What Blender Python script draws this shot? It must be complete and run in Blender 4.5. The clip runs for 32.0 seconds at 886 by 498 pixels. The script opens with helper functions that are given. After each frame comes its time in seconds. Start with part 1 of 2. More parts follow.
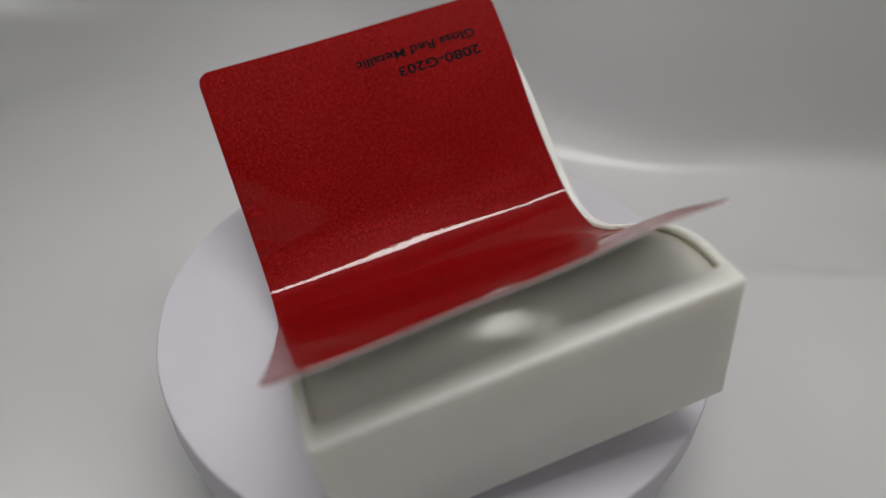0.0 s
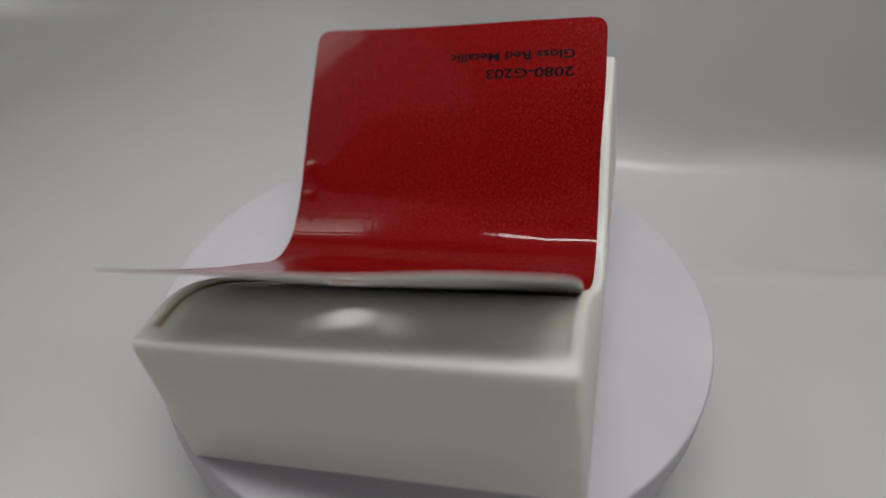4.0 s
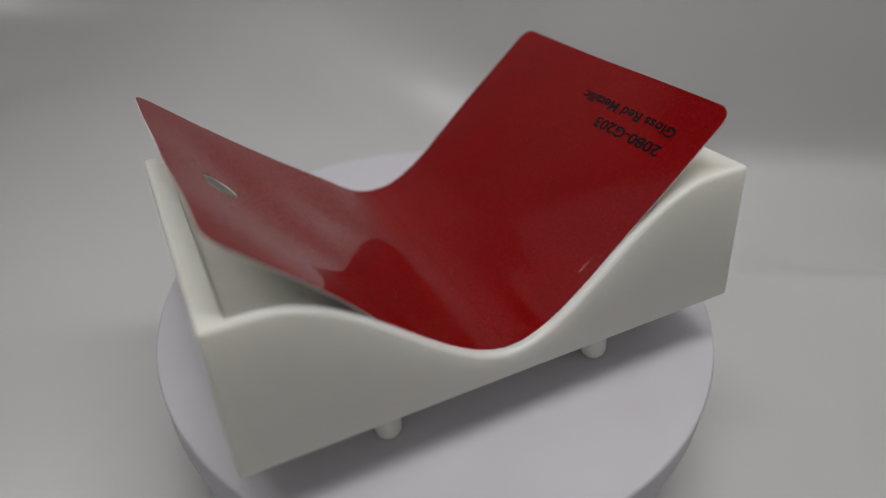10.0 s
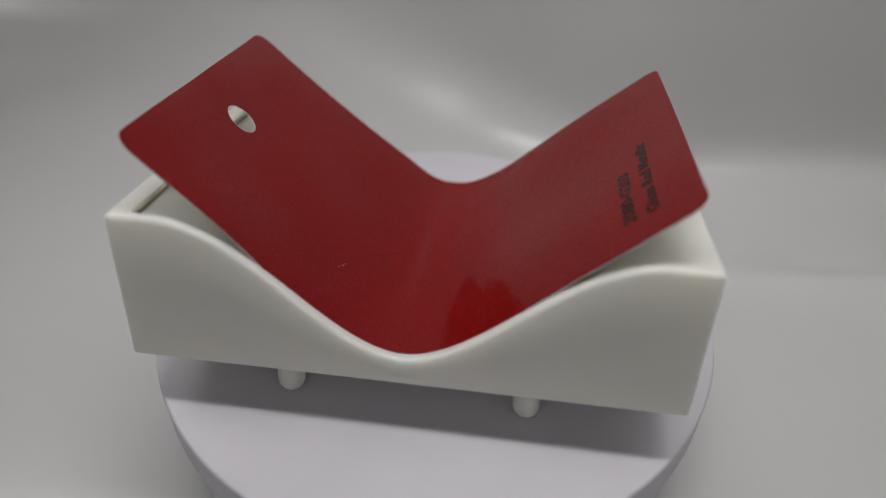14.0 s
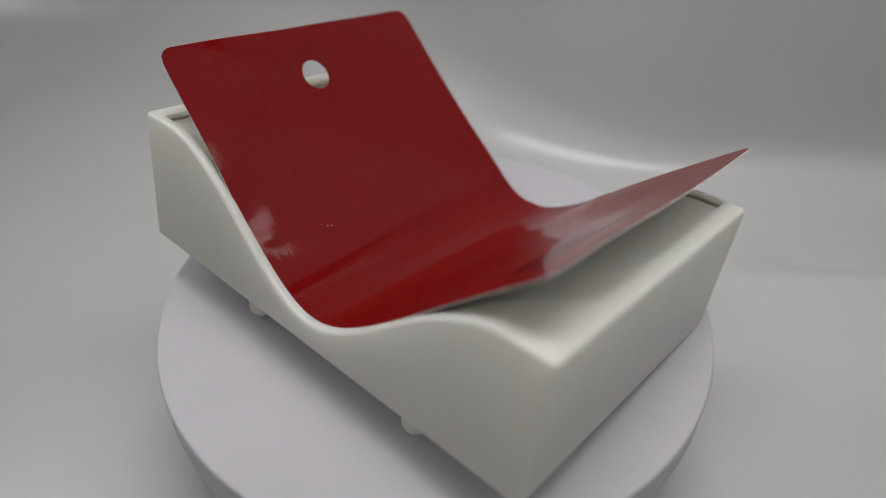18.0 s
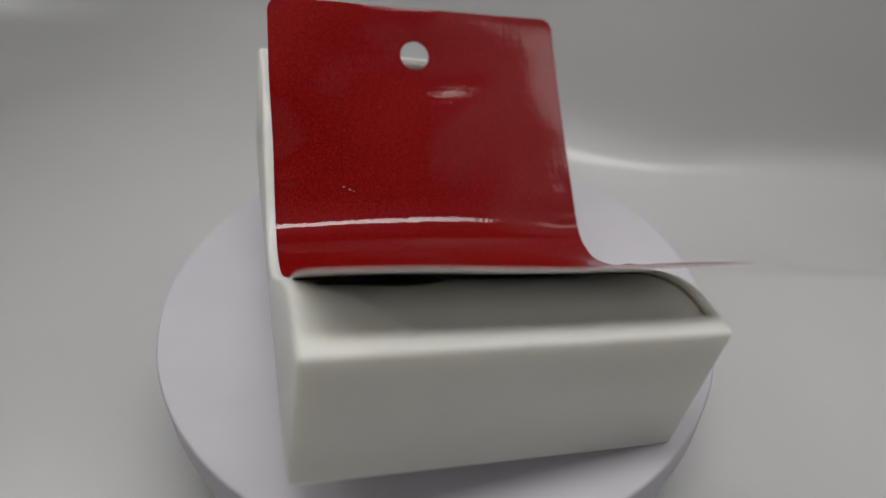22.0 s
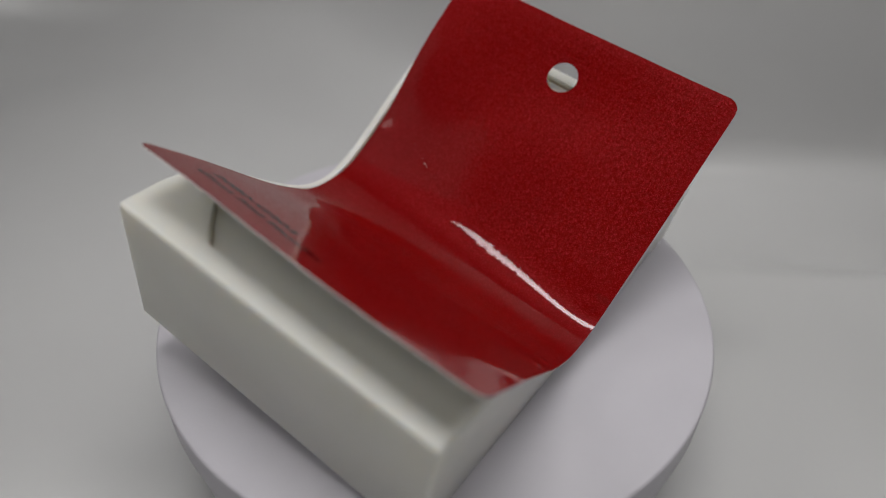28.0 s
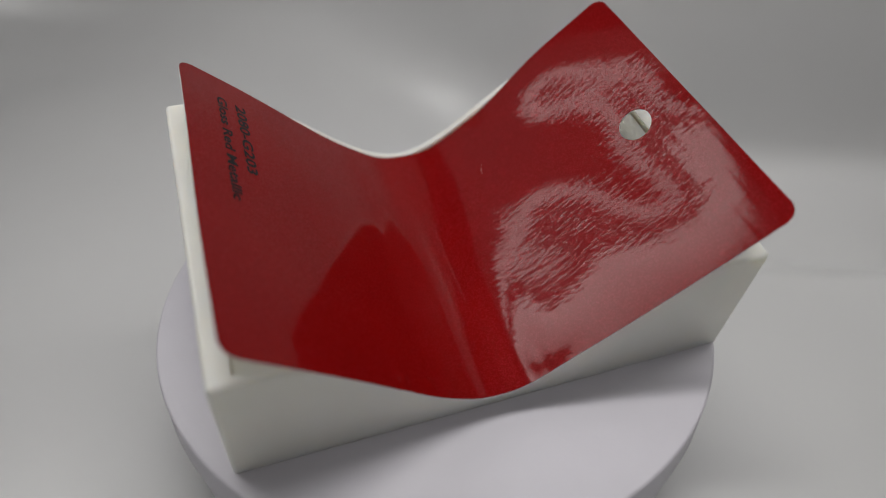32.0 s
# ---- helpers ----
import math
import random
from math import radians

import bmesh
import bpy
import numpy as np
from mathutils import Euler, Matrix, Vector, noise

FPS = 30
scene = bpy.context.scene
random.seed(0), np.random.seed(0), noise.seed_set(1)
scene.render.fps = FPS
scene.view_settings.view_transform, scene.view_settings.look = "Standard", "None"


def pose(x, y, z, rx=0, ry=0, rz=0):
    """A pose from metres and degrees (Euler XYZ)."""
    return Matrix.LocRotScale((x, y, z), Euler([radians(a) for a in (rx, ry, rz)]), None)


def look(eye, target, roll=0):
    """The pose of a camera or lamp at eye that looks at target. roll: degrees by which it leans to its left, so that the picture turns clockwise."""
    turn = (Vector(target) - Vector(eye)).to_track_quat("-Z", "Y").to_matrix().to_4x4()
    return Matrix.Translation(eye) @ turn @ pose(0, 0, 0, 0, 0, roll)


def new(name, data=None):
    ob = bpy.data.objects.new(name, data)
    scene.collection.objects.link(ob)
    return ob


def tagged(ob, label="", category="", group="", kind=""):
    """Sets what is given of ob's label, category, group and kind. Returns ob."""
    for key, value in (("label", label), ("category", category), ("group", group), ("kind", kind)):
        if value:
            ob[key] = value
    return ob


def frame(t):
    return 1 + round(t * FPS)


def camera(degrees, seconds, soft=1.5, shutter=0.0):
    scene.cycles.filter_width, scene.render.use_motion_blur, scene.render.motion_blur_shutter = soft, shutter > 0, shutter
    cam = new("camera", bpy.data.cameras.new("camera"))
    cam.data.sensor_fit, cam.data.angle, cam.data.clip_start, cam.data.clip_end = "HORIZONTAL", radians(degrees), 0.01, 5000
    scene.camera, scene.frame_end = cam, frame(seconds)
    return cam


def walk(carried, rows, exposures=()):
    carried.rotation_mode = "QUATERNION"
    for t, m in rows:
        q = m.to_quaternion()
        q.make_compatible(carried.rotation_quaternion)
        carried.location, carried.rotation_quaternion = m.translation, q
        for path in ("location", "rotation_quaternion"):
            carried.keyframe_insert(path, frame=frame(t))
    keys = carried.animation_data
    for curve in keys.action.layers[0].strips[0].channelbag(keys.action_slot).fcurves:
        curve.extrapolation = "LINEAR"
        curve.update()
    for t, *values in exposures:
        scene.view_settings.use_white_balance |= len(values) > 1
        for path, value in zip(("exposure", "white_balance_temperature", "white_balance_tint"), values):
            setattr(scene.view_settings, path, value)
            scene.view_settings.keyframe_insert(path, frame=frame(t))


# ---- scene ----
# Metres. The turntable's axis is the world's z axis; its platter top lies at PLATTER_Z.
PLATTER_Z = -0.0008
FLOOR_Z = -0.045
EYE = (0.0, -0.13306, 0.12478)

cam = camera(64.3, 32.0, soft=1.05)
cam.data.dof.use_dof = True
cam.data.dof.focus_distance = 0.160
cam.data.dof.aperture_fstop = 7.2
VIEW = look(EYE, (EYE[0] + 0.0081306, EYE[1] + 0.7691046, EYE[2] - 0.6390712), 1.06)
walk(cam, [(0, VIEW), (32, VIEW)], [(0, 0.0), (2, -0.05), (4, -0.11), (8, -0.19), (13, -0.13), (15, -0.08), (19, -0.08), (24, -0.17), (28, -0.14), (32, 0.0)])

# ---- light: a bar of white diodes under the roof of a photo light box, a soft panel in each side, and the dim room in front of it ----
world = bpy.data.worlds.new("room_air")
world.use_nodes = True
world.node_tree.nodes["Background"].inputs[0].default_value = (1.0, 0.98, 0.95, 1)
world.node_tree.nodes["Background"].inputs[1].default_value = 0.33
scene.world = world


def panel(name, at, target, sx, sy, watts, spread=180):
    lamp = bpy.data.lights.new(name, "AREA")
    lamp.shape, lamp.size, lamp.size_y = "RECTANGLE", sx, sy
    lamp.energy, lamp.color, lamp.spread = watts, (1.0, 0.985, 0.965), radians(spread)
    new(name, lamp).matrix_world = look(at, target)


panel("led_bar_light", (0.052, 0.010, 0.56), (0.052, 0.010, 0), 0.46, 0.044, 0.472, 84)


# ---- materials ----
def material(name):
    m = bpy.data.materials.new(name)
    m.use_nodes = True
    t = m.node_tree
    return m, t, t.nodes["Principled BSDF"]


def node(t, kind, **inputs):
    n = t.nodes.new(kind)
    for k, v in inputs.items():
        n.inputs[k.replace("_", " ")].default_value = v
    return n


def noise_tex(t, coord, scale, detail=3.0, rough=0.5):
    n = node(t, "ShaderNodeTexNoise", Scale=scale, Detail=detail, Roughness=rough)
    t.links.new(coord, n.inputs["Vector"])
    return n.outputs["Fac"]


def ramp(t, fac, lo, hi, a=0.3, b=0.7):
    r = t.nodes.new("ShaderNodeValToRGB")
    r.color_ramp.elements[0].position, r.color_ramp.elements[0].color = a, (*lo, 1)
    r.color_ramp.elements[1].position, r.color_ramp.elements[1].color = b, (*hi, 1)
    t.links.new(fac, r.inputs["Fac"])
    return r.outputs["Color"]


def bump(t, height, strength, distance, chain=None):
    n = node(t, "ShaderNodeBump", Strength=strength, Distance=distance)
    t.links.new(height, n.inputs["Height"])
    if chain:
        t.links.new(chain, n.inputs["Normal"])
    return n.outputs["Normal"]


def math_node(t, op, a, b):
    n = t.nodes.new("ShaderNodeMath")
    n.operation = op
    for i, v in enumerate((a, b)):
        if isinstance(v, (int, float)):
            n.inputs[i].default_value = v
        else:
            t.links.new(v, n.inputs[i])
    return n.outputs["Value"]


def plastic(name, lo, hi, rough, scale=60.0, fine=1500.0, relief=0.00003):
    m, t, p = material(name)
    pos = t.nodes.new("ShaderNodeTexCoord").outputs["Object"]
    t.links.new(ramp(t, noise_tex(t, pos, scale), lo, hi), p.inputs["Base Color"])
    t.links.new(bump(t, noise_tex(t, pos, fine, 2.0), 0.4, relief, bump(t, noise_tex(t, pos, scale * 2), 0.15, relief * 4)), p.inputs["Normal"])
    p.inputs["Roughness"].default_value = rough
    return m


CREAM = plastic("cream_printed_plastic", (0.74, 0.73, 0.675), (0.775, 0.765, 0.71), 0.38)
body = CREAM.node_tree.nodes["Principled BSDF"]
body.inputs["Subsurface Weight"].default_value = 0.6
body.inputs["Subsurface Radius"].default_value = (1.0, 0.9, 0.72)
body.inputs["Subsurface Scale"].default_value = 0.007
PLATTER = plastic("lavender_white_plastic", (0.535, 0.518, 0.565), (0.56, 0.542, 0.59), 0.5)
PAPER = plastic("white_release_paper", (0.74, 0.73, 0.71), (0.8, 0.79, 0.77), 0.6)
TAN = plastic("brownish_strip", (0.72, 0.63, 0.49), (0.78, 0.69, 0.56), 0.7, 150)
INK = plastic("black_ink", (0.006, 0.005, 0.006), (0.010, 0.008, 0.010), 0.15, 300)
INK.node_tree.nodes["Principled BSDF"].inputs["Specular IOR Level"].default_value = 0.2
CLOTH = plastic("white_backdrop_sheet", (0.51, 0.51, 0.512), (0.545, 0.545, 0.546), 0.28, 9, 900, 0.00003)
BLACK_FOIL = plastic("black_lining", (0.03, 0.03, 0.03), (0.045, 0.045, 0.045), 0.6)
DARK_MOTTLE = plastic("mottled_black", (0.05, 0.048, 0.045), (0.22, 0.21, 0.19), 0.6, 260)
GREY_WALL = plastic("grey_wall_paint", (0.16, 0.16, 0.17), (0.2, 0.2, 0.21), 0.8, 4, 200, 0.0005)

m, t, p = material("grey_lining")
pos = t.nodes.new("ShaderNodeTexCoord").outputs["Object"]
t.links.new(ramp(t, noise_tex(t, pos, 30), (0.24, 0.24, 0.24), (0.29, 0.29, 0.29)), p.inputs["Base Color"])
t.links.new(bump(t, noise_tex(t, pos, 120), 0.3, 0.002), p.inputs["Normal"])
p.inputs["Metallic"].default_value, p.inputs["Roughness"].default_value = 0.7, 0.6
SILVER = m

# white fabric glowing from the ring of diodes behind it
def glow_fabric(name, strength, sy, sz, edge, ring):
    m, t, p = material(name)
    pos = t.nodes.new("ShaderNodeTexCoord").outputs["Object"]
    scale = t.nodes.new("ShaderNodeVectorMath")
    scale.operation = "MULTIPLY"
    scale.inputs[1].default_value = (0, 1 / sy, 1 / sz)
    t.links.new(pos, scale.inputs[0])
    dist = t.nodes.new("ShaderNodeVectorMath")
    dist.operation = "DOT_PRODUCT"
    t.links.new(scale.outputs["Vector"], dist.inputs[0])
    t.links.new(scale.outputs["Vector"], dist.inputs[1])
    fall = t.nodes.new("ShaderNodeMath")
    fall.operation = "POWER"
    fall.inputs[0].default_value = math.exp(-1)
    t.links.new(math_node(t, "POWER", dist.outputs["Value"], edge), fall.inputs[1])
    gain = t.nodes.new("ShaderNodeMath")
    gain.operation = "MULTIPLY"
    gain.inputs[1].default_value = strength
    rim = math_node(t, "ADD", math_node(t, "MULTIPLY", dist.outputs["Value"], ring), 1 - ring * 0.6)
    t.links.new(math_node(t, "MULTIPLY", fall.outputs["Value"], rim), gain.inputs[0])
    t.links.new(math_node(t, "ADD", gain.outputs["Value"], 0.34), p.inputs["Emission Strength"])
    p.inputs["Emission Color"].default_value = (1, 0.985, 0.965, 1)
    p.inputs["Base Color"].default_value = (0.6, 0.6, 0.6, 1)
    p.inputs["Roughness"].default_value = 0.8
    return m


def ramp_of(t, fac, stops):
    r = t.nodes.new("ShaderNodeValToRGB")
    r.color_ramp.interpolation = "EASE"
    el = r.color_ramp.elements
    while len(el) < len(stops):
        el.new(0.5)
    for e, (at, value) in zip(el, stops):
        e.position, e.color = at, (value, value, value, 1)
    t.links.new(fac, r.inputs["Fac"])
    return r.outputs["Color"]


# the other side's fabric: a broad lit field, and past a seam a narrow lit strip
def seam_fabric(name, strength):
    m, t, p = material(name)
    parts = t.nodes.new("ShaderNodeSeparateXYZ")
    t.links.new(t.nodes.new("ShaderNodeTexCoord").outputs["Object"], parts.inputs[0])
    across = math_node(t, "MULTIPLY_ADD", parts.outputs["Y"], 1 / 0.28)
    across.node.inputs[2].default_value = 0.5
    up = math_node(t, "MULTIPLY_ADD", parts.outputs["Z"], 1 / 0.34)
    up.node.inputs[2].default_value = 0.5
    spots = [(y + 0.068) / 0.28 for y in (0.012, 0.032, 0.068, 0.090, 0.098, 0.111, 0.117, 0.128, 0.137)]
    lit = ramp_of(t, across, list(zip(spots, (0, 0.45, 0.74, 1.05, 0.0, 0.0, 0.85, 0.7, 0))))
    tall = ramp_of(t, up, [((z - 0.138) / 0.34, b) for z, b in ((0.165, 0), (0.205, 1), (0.395, 1), (0.450, 0))])
    glow = math_node(t, "MULTIPLY", math_node(t, "MULTIPLY", lit, tall), strength)
    t.links.new(math_node(t, "ADD", glow, 0.20), p.inputs["Emission Strength"])
    p.inputs["Emission Color"].default_value = (1, 0.985, 0.965, 1)
    p.inputs["Base Color"].default_value = (0.6, 0.6, 0.6, 1)
    p.inputs["Roughness"].default_value = 0.8
    return m


GLOW_WEST = seam_fabric("glowing_fabric_west", 7.5)
GLOW_EAST = glow_fabric("glowing_fabric_east", 4.7, 0.031, 0.056, 2.6, 0.1)

# glossy red cast film with fine metal flake under a clear layer
m, t, p = material("red_metallic_film")
pos = t.nodes.new("ShaderNodeTexCoord").outputs["Object"]
cell = node(t, "ShaderNodeTexVoronoi", Scale=7000.0)
t.links.new(pos, cell.inputs["Vector"])
bw = t.nodes.new("ShaderNodeSeparateColor")
t.links.new(cell.outputs["Color"], bw.inputs["Color"])
chance = ramp(t, bw.outputs["Red"], (0, 0, 0), (1, 1, 1), 0.78, 0.84)
flake = t.nodes.new("ShaderNodeMix")
flake.data_type = "RGBA"
t.links.new(chance, flake.inputs["Factor"])
t.links.new(ramp(t, noise_tex(t, pos, 45), (0.156, 0.0008, 0.0004), (0.178, 0.0010, 0.0005)), flake.inputs["A"])
flake.inputs["B"].default_value = (0.24, 0.008, 0.013, 1)
speck = node(t, "ShaderNodeTexVoronoi", Scale=85.0)
t.links.new(pos, speck.inputs["Vector"])
pick = t.nodes.new("ShaderNodeSeparateColor")
t.links.new(speck.outputs["Color"], pick.inputs["Color"])
dot = math_node(t, "MULTIPLY", math_node(t, "LESS_THAN", speck.outputs["Distance"], 0.017), math_node(t, "GREATER_THAN", pick.outputs["Green"], 0.86))
dusty = t.nodes.new("ShaderNodeMix")
dusty.data_type = "RGBA"
t.links.new(dot, dusty.inputs["Factor"])
t.links.new(flake.outputs["Result"], dusty.inputs["A"])
dusty.inputs["B"].default_value = (0.02, 0.012, 0.012, 1)
t.links.new(dusty.outputs["Result"], p.inputs["Base Color"])
t.links.new(math_node(t, "MULTIPLY", chance, 0.21), p.inputs["Metallic"])
lean = t.nodes.new("ShaderNodeVectorMath")
lean.operation = "MULTIPLY_ADD"
lean.inputs[1].default_value = (0.24, 0.24, 0.24)
lean.inputs[2].default_value = (-0.12, -0.12, -0.12)
t.links.new(cell.outputs["Color"], lean.inputs[0])
tip = t.nodes.new("ShaderNodeVectorMath")
tip.operation = "ADD"
t.links.new(t.nodes.new("ShaderNodeNewGeometry").outputs["Normal"], tip.inputs[0])
t.links.new(lean.outputs["Vector"], tip.inputs[1])
unit = t.nodes.new("ShaderNodeVectorMath")
unit.operation = "NORMALIZE"
t.links.new(tip.outputs["Vector"], unit.inputs[0])
t.links.new(unit.outputs["Vector"], p.inputs["Normal"])
p.inputs["Roughness"].default_value = 0.34
p.inputs["Specular IOR Level"].default_value = 0.03
p.inputs["Coat Weight"].default_value, p.inputs["Coat Roughness"].default_value = 0.56, 0.013
p.inputs["Coat IOR"].default_value = 1.38
drawn = t.nodes.new("ShaderNodeVectorMath")
drawn.operation = "MULTIPLY"
drawn.inputs[1].default_value = (0.4, 1.0, 0.4)
t.links.new(pos, drawn.inputs[0])
peel = bump(t, noise_tex(t, drawn.outputs["Vector"], 1000, 2.0, 0.5), 0.38, 0.00006, bump(t, noise_tex(t, drawn.outputs["Vector"], 420, 2.0), 0.046, 0.0004))
t.links.new(peel, p.inputs["Coat Normal"])
FILM = m


# ---- mesh helpers ----
def finish(name, bm, mat, smooth=True):
    bm.normal_update()
    me = bpy.data.meshes.new(name)
    bm.to_mesh(me)
    bm.free()
    for f in me.polygons:
        f.use_smooth = smooth
    me.materials.append(mat)
    return me


def part(name, bm, mat, parent, label="", smooth=True):
    ob = new(name, finish(name, bm, mat, smooth))
    ob.parent = parent
    return tagged(ob, label)


def lathe(outline, turns=128):
    """A body of revolution about z from (radius, z) pairs; ends on the axis close it."""
    bm = bmesh.new()
    rings = []
    for r, z in outline:
        if r < 1e-7:
            rings.append([bm.verts.new((0, 0, z))])
        else:
            rings.append([bm.verts.new((r * math.cos(2 * math.pi * i / turns), r * math.sin(2 * math.pi * i / turns), z)) for i in range(turns)])
    for a, b in zip(rings, rings[1:]):
        for i in range(turns):
            j = (i + 1) % turns
            q = [a[i % len(a)], a[j % len(a)], b[j % len(b)], b[i % len(b)]]
            q = list(dict.fromkeys(q))
            if len(q) > 2:
                bm.faces.new(q)
    bmesh.ops.recalc_face_normals(bm, faces=bm.faces)
    return bm


def slab(x0, x1, y0, y1, z0, z1):
    bm = bmesh.new()
    bmesh.ops.create_cube(bm, size=1)
    for v in bm.verts:
        v.co = ((x0 + x1) / 2 + v.co.x * (x1 - x0), (y0 + y1) / 2 + v.co.y * (y1 - y0), (z0 + z1) / 2 + v.co.z * (z1 - z0))
    return bm


# ---- the light box: sweep, lining, roof ----
def soft_step(x, a, b):
    x = min(1, max(0, (x - a) / (b - a)))
    return x * x * (3 - 2 * x)


def hinge(x, w):
    """0 below nought, x above it, rounded over about w."""
    return w * math.log1p(math.exp(min(60, x / w)))


def sweep_height(x, y):
    """The white sheet lies flat round the turntable and bends up against the back and one side of the light box, which stands at an angle to the lens."""
    fold = 0.096 + hinge(1.0 * (0.005 - x), 0.018) - hinge(0.55 * (-0.028 - x), 0.018)
    wide = soft_step(x, -0.060, 0.100)
    back = hinge(0.95 * (y - fold), 0.007 - 0.0045 * wide)
    side = hinge(-0.67 * (x + 0.156) + 0.74 * (y - 0.235) + 0.012, 0.006)
    d = math.hypot(back, side)
    r, top = 0.075 - 0.057 * wide, radians(82)
    if d < r * math.sin(top):
        rise = r - math.sqrt(r * r - d * d)
    else:
        rise = r * (1 - math.cos(top)) + (d - r * math.sin(top)) * math.tan(top)
    dip = 0.012 * (soft_step(y, 0.046, 0.066) - soft_step(y, 0.066, 0.100)) * soft_step(x, 0.05, 0.16)
    wave = 0.0012 * math.sin(9 * x + 4 * y) + 0.0008 * math.sin(21 * x - 13 * y + 1)
    return FLOOR_Z + 0.009 + min(rise, 0.34) - dip + wave * min(1, max(0, (y + 0.02) / 0.1))


def build_sweep():
    bm = bmesh.new()
    nx, ny = 220, 300
    xs = [-0.285 + 0.57 * i / nx for i in range(nx + 1)]
    ys = [-0.34 + 0.668 * j / ny for j in range(ny + 1)]
    grid = [[bm.verts.new((x, y, sweep_height(x, y))) for x in xs] for y in ys]
    for a, b in zip(grid, grid[1:]):
        for i in range(nx):
            bm.faces.new((a[i], a[i + 1], b[i + 1], b[i]))
    ob = new("backdrop", finish("backdrop", bm, CLOTH))
    s = ob.modifiers.new("thickness", "SOLIDIFY")
    s.thickness, s.offset = 0.0006, -1
    return tagged(ob, "white curved backdrop sheet with a soft fold", "backdrop", kind="structure")


build_sweep()
for name, dims, mat in (
    ("wall_left", (-0.296, -0.290, -0.34, 0.34, FLOOR_Z - 0.01, 0.70), SILVER),
    ("wall_right", (0.290, 0.296, -0.34, 0.34, FLOOR_Z - 0.01, 0.70), SILVER),
    ("wall_back", (-0.290, 0.290, 0.334, 0.34, FLOOR_Z - 0.01, 0.70), SILVER),
    ("floor", (-0.296, 0.296, -0.34, 0.34, FLOOR_Z - 0.016, FLOOR_Z - 0.0102), GREY_WALL),
):
    tagged(new(name, finish(name, slab(*dims), mat, False)), "dark grey lined side of a photo light box" if mat is SILVER else "grey floor under the light box", "wall" if mat is SILVER else "floor", kind="structure")
for name, x, y, z, mat in (("diffuser_west", -0.252, 0.072, 0.308, GLOW_WEST), ("diffuser_east", 0.252, 0.030, 0.328, GLOW_EAST)):
    ob = new(name, finish(name, slab(min(-0.0035, x * 0.148), max(0.0035, x * 0.148), -0.14, 0.14, -0.17, 0.14 if x > 0 else 0.17), mat, False))
    ob.location = (x, y, z)
    tagged(ob, "white fabric diffuser glowing from a lamp behind it", "light diffuser", kind="structure")
tagged(new("ceiling", finish("ceiling", slab(-0.296, 0.296, -0.34, 0.34, 0.7002, 0.706), BLACK_FOIL, False)), "black roof panel of the light box", "ceiling", kind="structure")
tagged(new("ground", finish("ground", slab(-0.6, 0.6, -0.7, 0.6, FLOOR_Z - 0.07, FLOOR_Z - 0.0162), GREY_WALL, False)), "plain grey table top under the light box", "table top", kind="structure")

# ---- turntable ----
turntable = tagged(new("turntable"), "round lavender-white motorised turntable with a thin seam round its rim", "turntable")
TABLE_Z = FLOOR_Z + 0.009
turntable.location = (0, 0, TABLE_Z)
R = 0.0693
T0 = PLATTER_Z - TABLE_Z
platter = part("platter", lathe([(0, T0), (R - 0.0007, T0), (R - 0.0002, T0 - 0.0002), (R, T0 - 0.0007), (R, T0 - 0.0095), (R - 0.0005, T0 - 0.0101), (R - 0.004, T0 - 0.0101), (0, T0 - 0.0101)], 192), PLATTER, turntable, "smooth lavender-white disc")
part("base", lathe([(0, T0 - 0.0108), (R - 0.0012, T0 - 0.0108), (R - 0.0006, T0 - 0.0114), (R - 0.003, 0.0022), (R - 0.0045, 0.0012), (0, 0.0012)], 192), PLATTER, turntable, "white drum under the disc")

# ---- cradle: a wave-topped tray, tilted by two pegs under its tall side ----
A, B, H = 0.0573, 0.0397, 0.0323
RIM = 0.0011
TRAY = Matrix.Translation((-0.0017, -0.0019, 0.0059)) @ Matrix.Rotation(radians(-9.633), 4, "X")


def wave(x):
    d = min(abs(x), 0.0485)
    return 0.0056 + (H - 0.0056) * (1 - math.cos(math.pi * (d / 0.0485) ** 0.93)) / 2


def inside(x, y):
    """How far a place lies inside the pocket's outline (one corner is cut off)."""
    return min(0.0525 - abs(x), 0.0375 - abs(y), (0.0525 + 0.019 - (x - y)) / math.sqrt(2))


def top_height(x, y):
    """The wave, sunk inside the pocket."""
    d = inside(x, y)
    s = min(1, max(0, d / 0.00015))
    return wave(x) - 0.0016 * s


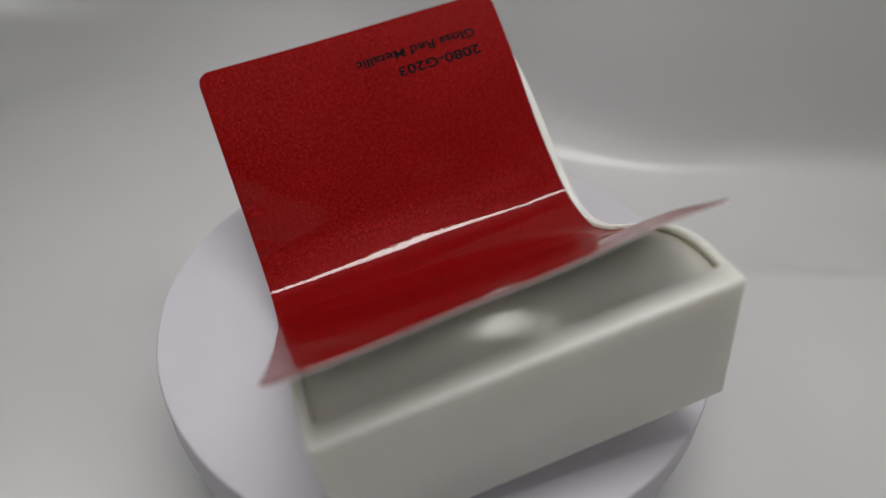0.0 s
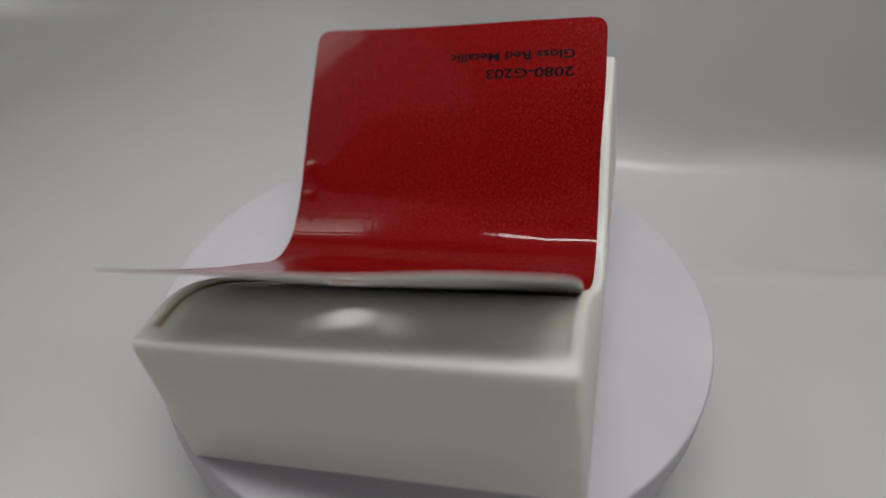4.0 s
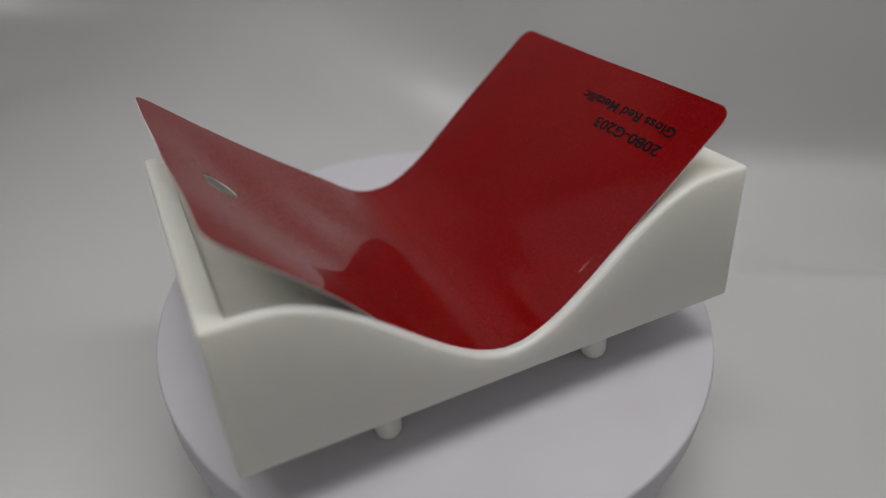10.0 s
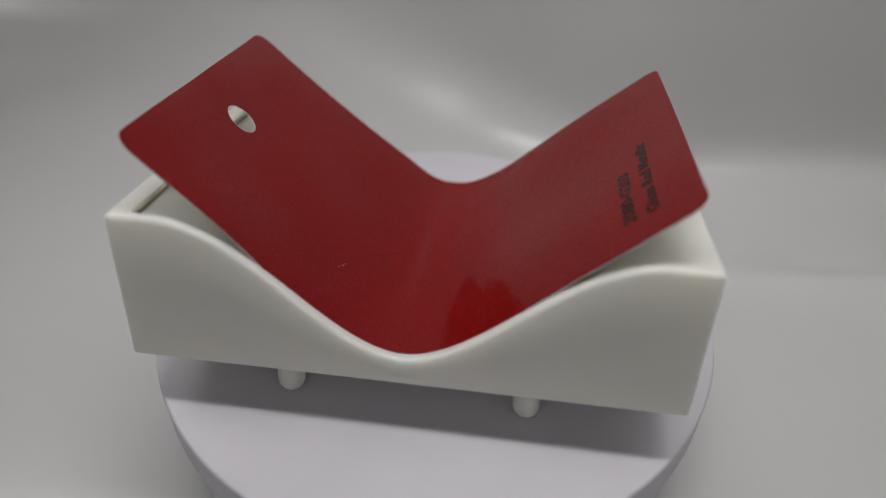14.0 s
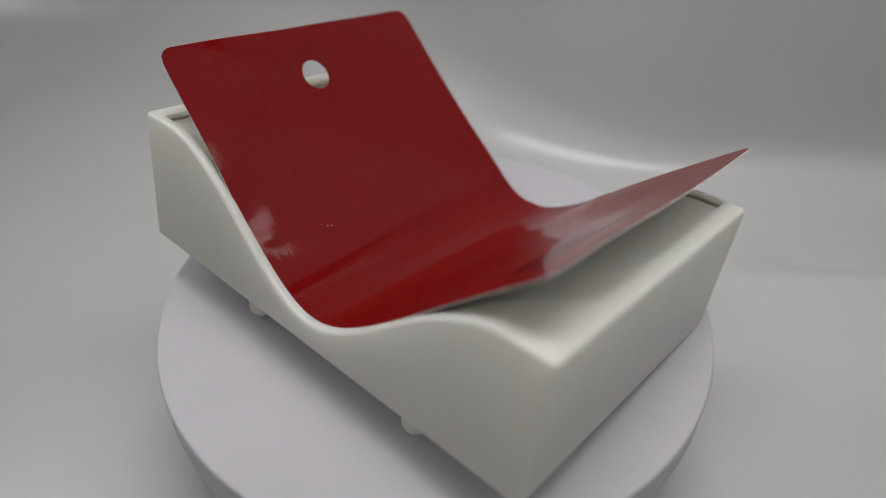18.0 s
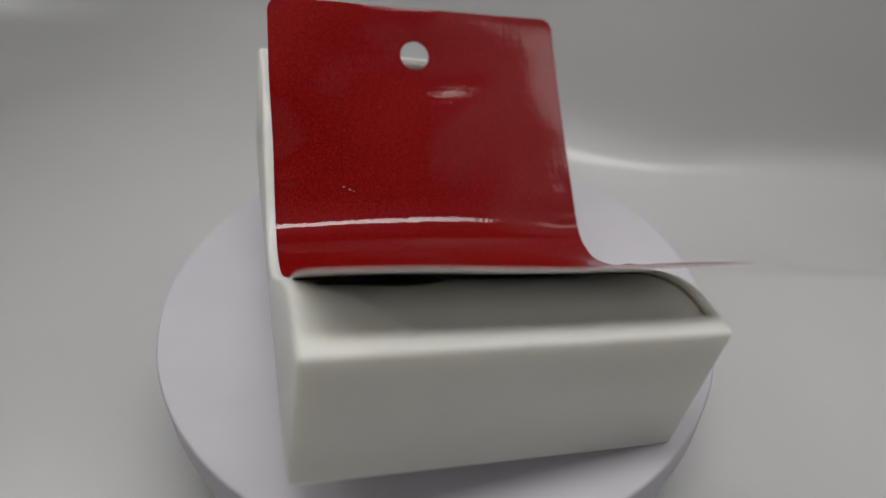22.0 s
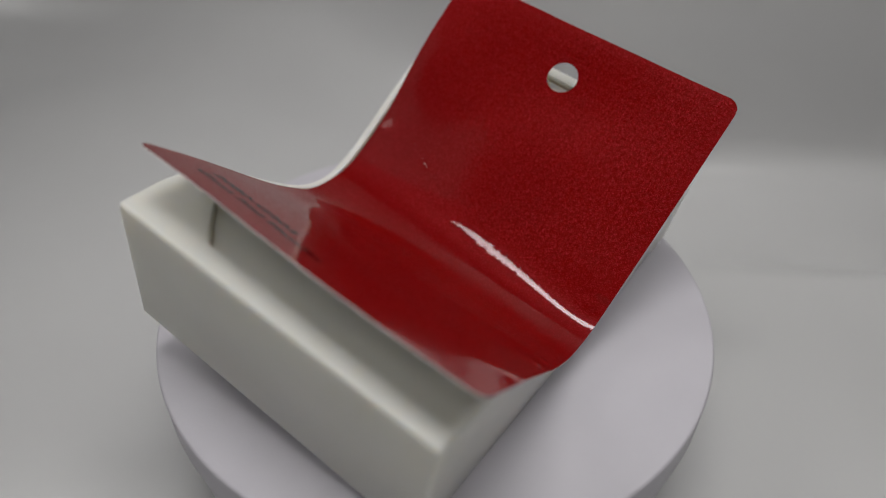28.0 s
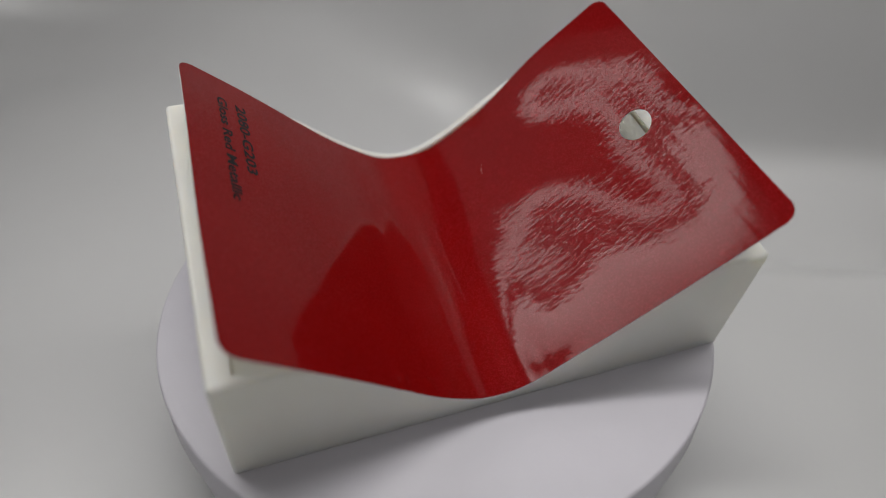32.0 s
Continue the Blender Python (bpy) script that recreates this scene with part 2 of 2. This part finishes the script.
def build_tray():
    bm = bmesh.new()
    def steps(half, lip, n):
        edge = [half, half - 0.00015, half - 0.00035, half - 0.0006, half - 0.0009, half - RIM, lip + 0.0003, lip, lip - 0.00015, lip - 0.0006, lip - 0.0009, lip - 0.0013]
        inner = [edge[-1] * (1 - 2 * i / n) for i in range(1, n)]
        return [-e for e in edge] + [-i for i in inner] + edge[::-1]
    xs, ys = steps(A, 0.0525, 200), steps(B, 0.0375, 150)
    def rim(x, y):
        e = min(A - abs(x), B - abs(y))
        return RIM - math.sqrt(max(0, RIM ** 2 - (RIM - e) ** 2)) if e < RIM else 0.0
    def rounded(x, y):
        """Pulls the tray's upright corners in to a quarter circle."""
        u, v = max(0, abs(x) - A + RIM), max(0, abs(y) - B + RIM)
        k = 1 - max(u, v) / math.hypot(u, v) if u > 0 and v > 0 else 0
        return x - math.copysign(u * k, x), y - math.copysign(v * k, y)
    grid = [[bm.verts.new((*rounded(x, y), top_height(x, y) - rim(x, y))) for x in xs] for y in ys]
    for a, b in zip(grid, grid[1:]):
        for i in range(len(xs) - 1):
            bm.faces.new((a[i], a[i + 1], b[i + 1], b[i]))
    border = grid[0][:] + [r[-1] for r in grid[1:]] + grid[-1][-2::-1] + [r[0] for r in grid[-2:0:-1]]
    low = [bm.verts.new((v.co.x, v.co.y, -0.0001)) for v in border]
    foot = [bm.verts.new((v.co.x * 0.995, v.co.y * 0.993, -0.0004)) for v in border]
    n = len(border)
    for i in range(n):
        j = (i + 1) % n
        bm.faces.new((border[j], border[i], low[i], low[j]))
        bm.faces.new((low[j], low[i], foot[i], foot[j]))
    bm.faces.new(foot)
    bmesh.ops.recalc_face_normals(bm, faces=bm.faces)
    sharp = radians(50)
    for e in bm.edges:
        if len(e.link_faces) == 2 and e.calc_face_angle(0) > sharp:
            e.smooth = False
    bmesh.ops.transform(bm, matrix=TRAY, verts=bm.verts)
    return bm


cradle = tagged(new("display_cradle"), "cream plastic wave-topped tray propped on two pegs on the turntable", "display stand")
part("tray", build_tray(), CREAM, cradle)
for x in (-0.0261, 0.0261):
    r, l = 0.003, 0.0124
    peg = lathe([(0, -l)] + [(r * math.sin(a), -l + r - r * math.cos(a)) for a in [i * math.pi / 16 for i in range(1, 9)]] + [(r, 0.0), (0, 0.0)], 32)
    bmesh.ops.transform(peg, matrix=TRAY @ Matrix.Translation((x, -0.0311, 0)), verts=peg.verts)
    part("peg", peg, CREAM, cradle)


def pocket_edge(points):
    """The inner edge of the pocket: an upright brownish strip along the given places."""
    bm = bmesh.new()
    rows = [(bm.verts.new((x, y, wave(x) - 0.0009)), bm.verts.new((x, y, wave(x) - 0.0018))) for x, y in points]
    for (a, b), (c, d) in zip(rows, rows[1:]):
        bm.faces.new((a, b, d, c))
    bmesh.ops.solidify(bm, geom=bm.faces[:], thickness=0.00008)
    bmesh.ops.transform(bm, matrix=TRAY, verts=bm.verts)
    part("pocket_edge", bm, TAN, cradle, "brownish strip along the inner edge of the sunk pocket", False)


def between(p, q, n=60):
    return [(p[0] + (q[0] - p[0]) * i / n, p[1] + (q[1] - p[1]) * i / n) for i in range(n + 1)]


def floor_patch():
    """A dark mottled patch on the pocket's floor, mostly hidden under the card."""
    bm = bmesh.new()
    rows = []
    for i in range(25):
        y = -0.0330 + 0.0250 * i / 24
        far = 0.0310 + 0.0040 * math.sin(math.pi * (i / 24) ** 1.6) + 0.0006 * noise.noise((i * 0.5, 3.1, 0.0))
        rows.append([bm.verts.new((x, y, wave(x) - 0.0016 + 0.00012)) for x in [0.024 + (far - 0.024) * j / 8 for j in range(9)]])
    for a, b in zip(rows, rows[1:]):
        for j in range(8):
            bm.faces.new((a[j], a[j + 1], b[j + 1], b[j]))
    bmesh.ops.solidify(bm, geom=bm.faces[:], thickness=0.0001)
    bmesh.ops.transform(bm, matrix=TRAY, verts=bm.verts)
    part("dark_patch", bm, DARK_MOTTLE, cradle, "dark mottled patch on the pocket floor")


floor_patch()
E0, F0 = 0.05232, 0.03732
pocket_edge(between((-E0, -F0), (-E0, F0)))
pocket_edge(between((E0, F0), (E0, -0.0186)))
pocket_edge(between((-E0, F0), (E0, F0)))
pocket_edge(between((-E0, -F0), (0.0338, -F0)))
pocket_edge(between((0.0338, -F0), (E0, -0.0186)))

# ---- colour sample card, bent into the cradle ----
CARD_W0, CARD_W1 = -0.0374, 0.0419


def trough(x, z0, x0, ma, mb, w, k, c):
    d = abs(x - x0)
    return z0 + (ma if x < x0 else mb) * ((d ** k + w ** k) ** (1 / k) - w) - c * d * d


def edge_curve(args, x_start, x_end, n=600):
    """Points along one long edge at even arc length."""
    xs = np.linspace(x_start, x_end, 4001)
    zs = np.array([trough(x * 1000, *args) / 1000 for x in xs])
    s = np.concatenate([[0], np.cumsum(np.hypot(np.diff(xs), np.diff(zs)))])
    u = np.linspace(0, s[-1], n + 1)
    return np.interp(u, s, xs), np.interp(u, s, zs), s[-1]


NU, NV = 320, 150
FX, FZ, FL = edge_curve((5.6, -0.86, 1.045, 0.963, 10.8, 3.15, 0.0008), -0.0533, 0.0525, 600)
KX, KZ, KL = edge_curve((7.5, 1.79, 0.832, 0.916, 7.92, 2.65, 0.0005), -0.0554, 0.0527, 600)
CARD_L = (FL + KL) / 2


def card_point(s, v, lift=0.0):
    """s along the card (0 at the punched end), v across it (0 at the cradle's tall side), both in metres."""
    a = min(1, max(0, s / CARD_L)) * 600
    q = min(1, max(0, v / (CARD_W1 - CARD_W0)))
    i = min(599, int(a))
    f = a - i
    def at(X, Z):
        return X[i] + (X[i + 1] - X[i]) * f, Z[i] + (Z[i + 1] - Z[i]) * f, (X[i + 1] - X[i], Z[i + 1] - Z[i])
    fx, fz, fd = at(FX, FZ)
    kx, kz, kd = at(KX, KZ)
    tx, tz = fd[0] + (kd[0] - fd[0]) * q, fd[1] + (kd[1] - fd[1]) * q
    n = math.hypot(tx, tz)
    h = lift + ripple(s, v)
    flare = 0.0008 * soft_step(abs(fx), 0.022, 0.042)
    p = Vector((fx + (kx - fx) * q - tz / n * h, CARD_W0 - flare * (1 - q) + (CARD_W1 - CARD_W0) * q, fz + (kz - fz) * q + tx / n * h))
    if abs(p.x) < A and abs(p.y) < B + 0.003:
        rest = 1 - 0.75 * soft_step(p.x - p.y, 0.046, 0.08) if p.y < 0.0375 else 0
        floor = wave(p.x) - 0.0016 * rest + 0.0003 + lift
        p.z = floor + hinge(p.z - floor, 0.0003)
    return p


# The slow bends of each flap, in millimetres, as cosines along (first) and across (second).
BEND_PRINTED = {(0, 1): 0.532, (0, 2): 0.327, (0, 3): -0.119, (1, 0): -0.117, (1, 1): -0.199, (2, 0): -0.037, (2, 1): 0.033, (2, 2): -0.102, (2, 3): 0.078, (3, 0): -0.012, (3, 3): 0.022}
BEND_PUNCHED = {(0, 1): 0.246, (0, 2): 0.37, (0, 3): 0.071, (0, 4): 0.088, (0, 5): 0.02, (1, 0): -0.262, (1, 1): -0.296, (1, 2): -0.143, (1, 3): -0.039, (1, 4): 0.049, (1, 5): 0.052, (2, 0): 0.281, (2, 1): -0.176, (2, 2): -0.206, (2, 3): -0.129, (2, 4): -0.091, (2, 5): -0.056, (3, 0): -0.111, (3, 1): 0.045, (3, 2): 0.186, (3, 3): 0.029, (3, 5): 0.017, (4, 0): 0.113, (4, 1): -0.015, (4, 2): -0.026, (4, 3): 0.041, (4, 5): -0.016}


def ripple(s, v):
    """How far the film bows out of its plain trough: slow bends, the crease beside the trough and dents left by handling."""
    a = noise.noise((s * 48, v * 36, 0.3)) * 0.00007 + noise.noise((s * 110, v * 90, 5.3)) * 0.00003
    i = min(600, max(0, round(s / CARD_L * 600)))
    x = 500 * (FX[i] + KX[i])
    q = v / (CARD_W1 - CARD_W0)
    along = min(1.1, (abs(x) - 12) / 43)
    bend = sum(k * math.cos(m * math.pi * along) * math.cos(n * math.pi * q) for (m, n), k in (BEND_PRINTED if x > 0 else BEND_PUNCHED).items())
    a += 0.001 * bend * soft_step(abs(x), 7, 15)
    d = x - 11.5
    a += 0.0003 * math.exp(-(d / (9 if d < 0 else 3.5)) ** 2) if x > 0 else 0
    for cs, cv, push in CONTACTS:
        b = v if cv < 0.02 else CARD_W1 - CARD_W0 - v
        out = (s - cs) * (1 if cs > CARD_L / 2 else -1)
        r = math.hypot(out, b)
        fan = math.atan2(out, b + 0.0004)
        a += push * math.exp(-r / 0.014) * min(1, r / 0.004) * math.sin(2.6 * fan + 0.6 + 9 * cs)
    for cs, cv, high, ls, lv in DENTS:
        a += high * math.exp(-((s - cs) / ls) ** 2 - ((v - cv) / lv) ** 2)
    return a


CONTACTS = ((CARD_L / 2 - 0.0195, 0.0, 0.00030), (CARD_L / 2 + 0.0185, 0.0, 0.00009), (CARD_L / 2 - 0.0105, 0.08, 0.00014), (CARD_L / 2 + 0.026, 0.08, 0.00014))
DENTS = ((0.0952, 0.0770, 0.0003, 0.0013, 0.0018), (0.0871, 0.0770, 0.0003, 0.0013, 0.0018), (0.0723, 0.0026, 0.00005, 0.0014, 0.0014), (0.0757, 0.0119, -0.00003, 0.0015, 0.0015), (0.0600, 0.0765, 0.00018, 0.0014, 0.004))
HOLE_S, HOLE_V, HOLE_R = 0.0131, 0.0382, 0.0039
CORNER = 0.0034


def outline_s(q, v):
    """Squeezes the ends of each row so that the corners are round."""
    w = CARD_W1 - CARD_W0
    d = min(v, w - v)
    cut = CORNER - math.sqrt(max(0, CORNER ** 2 - (CORNER - d) ** 2)) if d < CORNER else 0
    s = q * CARD_L
    k = 0.006
    if s < k:
        return cut + (k - cut) * s / k
    if s > CARD_L - k:
        e = CARD_L - s
        return CARD_L - cut - (k - cut) * e / k
    return s


def card_sheet(lift):
    bm = bmesh.new()
    w = CARD_W1 - CARD_W0
    vs = [w * (0.5 - 0.5 * math.cos(math.pi * j / NV)) * 0.35 + w * j / NV * 0.65 for j in range(NV + 1)]
    flat = [[(outline_s(i / NU, v), v) for i in range(NU + 1)] for v in vs]
    grid, gone = [], set()
    for j, row in enumerate(flat):
        out = []
        for i, (s, v) in enumerate(row):
            ds, dv = s - HOLE_S, v - HOLE_V
            d = math.hypot(ds, dv)
            if d < HOLE_R:
                gone.add((i, j))
            out.append([s, v, d, None])
        grid.append(out)
    for j in range(NV + 1):
        for i in range(NU + 1):
            if (i, j) in gone and any((a, b) not in gone for a in (i - 1, i, i + 1) for b in (j - 1, j, j + 1)):
                g = grid[j][i]
                if g[2] > 1e-9:
                    g[0] = HOLE_S + (g[0] - HOLE_S) * HOLE_R / g[2]
                    g[1] = HOLE_V + (g[1] - HOLE_V) * HOLE_R / g[2]
    for j in range(NV):
        for i in range(NU):
            cells = ((i, j), (i + 1, j), (i + 1, j + 1), (i, j + 1))
            if all(c in gone for c in cells):
                continue
            q = []
            for a, b in cells:
                g = grid[b][a]
                if g[3] is None:
                    g[3] = bm.verts.new(card_point(g[0], g[1], lift))
                q.append(g[3])
            bm.faces.new(q)
    return bm


def with_depth(bm, depth):
    """Gives a sheet a back face and a rim, depth below it."""
    bm.normal_update()
    bmesh.ops.solidify(bm, geom=bm.faces[:], thickness=depth)
    for e in bm.edges:
        if len(e.link_faces) == 2 and e.calc_face_angle(0) > 0.9:
            e.smooth = False
    return bm


card = tagged(new("sample_card"), "glossy red metallic film sample card, punched and bent into the cradle", "sample card")


def build_card():
    film = with_depth(card_sheet(0.0001), 0.00012)
    bmesh.ops.transform(film, matrix=TRAY, verts=film.verts)
    part("film", film, FILM, card, "glossy deep red metallic film")
    back = with_depth(card_sheet(-0.00003), 0.00022)
    bmesh.ops.transform(back, matrix=TRAY, verts=back.verts)
    part("backing_paper", back, PAPER, card, "off-white paper backing")


build_card()


def line_of_print(text, s_base, v0, v1, height):
    """Text runs across the card and reads from the unpunched end."""
    cu = bpy.data.curves.new("print", "FONT")
    cu.body, cu.size, cu.offset, cu.resolution_u = text, 1.0, 0.026, 3
    ob = new("print", cu)
    bpy.context.view_layer.update()
    me = bpy.data.meshes.new_from_object(ob.evaluated_get(bpy.context.evaluated_depsgraph_get()))
    bpy.data.objects.remove(ob)
    bm = bmesh.new()
    bm.from_mesh(me)
    bmesh.ops.subdivide_edges(bm, edges=[e for e in bm.edges if e.calc_length() > 0.3], cuts=2)
    x0, x1 = min(v.co.x for v in bm.verts), max(v.co.x for v in bm.verts)
    y1 = max(v.co.y for v in bm.verts)
    for v in bm.verts:
        v.co = card_point(s_base - v.co.y / y1 * height, v0 + (v.co.x - x0) / (x1 - x0) * (v1 - v0), 0.00017)
    bmesh.ops.transform(bm, matrix=TRAY, verts=bm.verts)
    part("printed_line", bm, INK, card, "black printed line of lettering", False)


def scuff(s0, v0, long, wide):
    """A nick in the film that shows its pale core."""
    bm = bmesh.new()
    ring = [(0, -1), (0.7, -0.6), (1, 0.1), (0.4, 0.8), (-0.3, 1), (-1, 0.3), (-0.6, -0.7)]
    bm.faces.new([bm.verts.new(card_point(s0 + a * wide, v0 + b * long, 0.00016)) for a, b in ring])
    bmesh.ops.transform(bm, matrix=TRAY, verts=bm.verts)
    part("scuff", bm, PAPER, card, "small pale nick", False)


# ---- motion ----
def motions():
    turn = [(t, 110.72 - 8.475 * t + float(np.interp(t, (0, 6, 9, 13, 19, 23, 28, 32), (-0.75, 0.45, 0.1, 0.28, 0.5, -0.2, -0.16, -0.25)))) for t in np.arange(0, 32.01, 1.0)]
    rows = [(float(t), pose(0, 0, 0, 0, 0, a)) for t, a in turn]
    for thing in (platter, cradle, card):
        walk(thing, rows)


line_of_print("2080-G203", CARD_L - 0.0133, 0.0079, 0.0305, 0.0026)
line_of_print("Gloss Red Metallic", CARD_L - 0.0086, 0.0077, 0.0405, 0.0024)

for s0, v0, long, wide in ((0.0493, 0.0171, 0.00012, 0.00008), (0.0500, 0.0185, 0.00022, 0.00009), (0.0504, 0.0196, 0.0001, 0.00008)):
    scuff(s0, v0, long, wide)
motions()
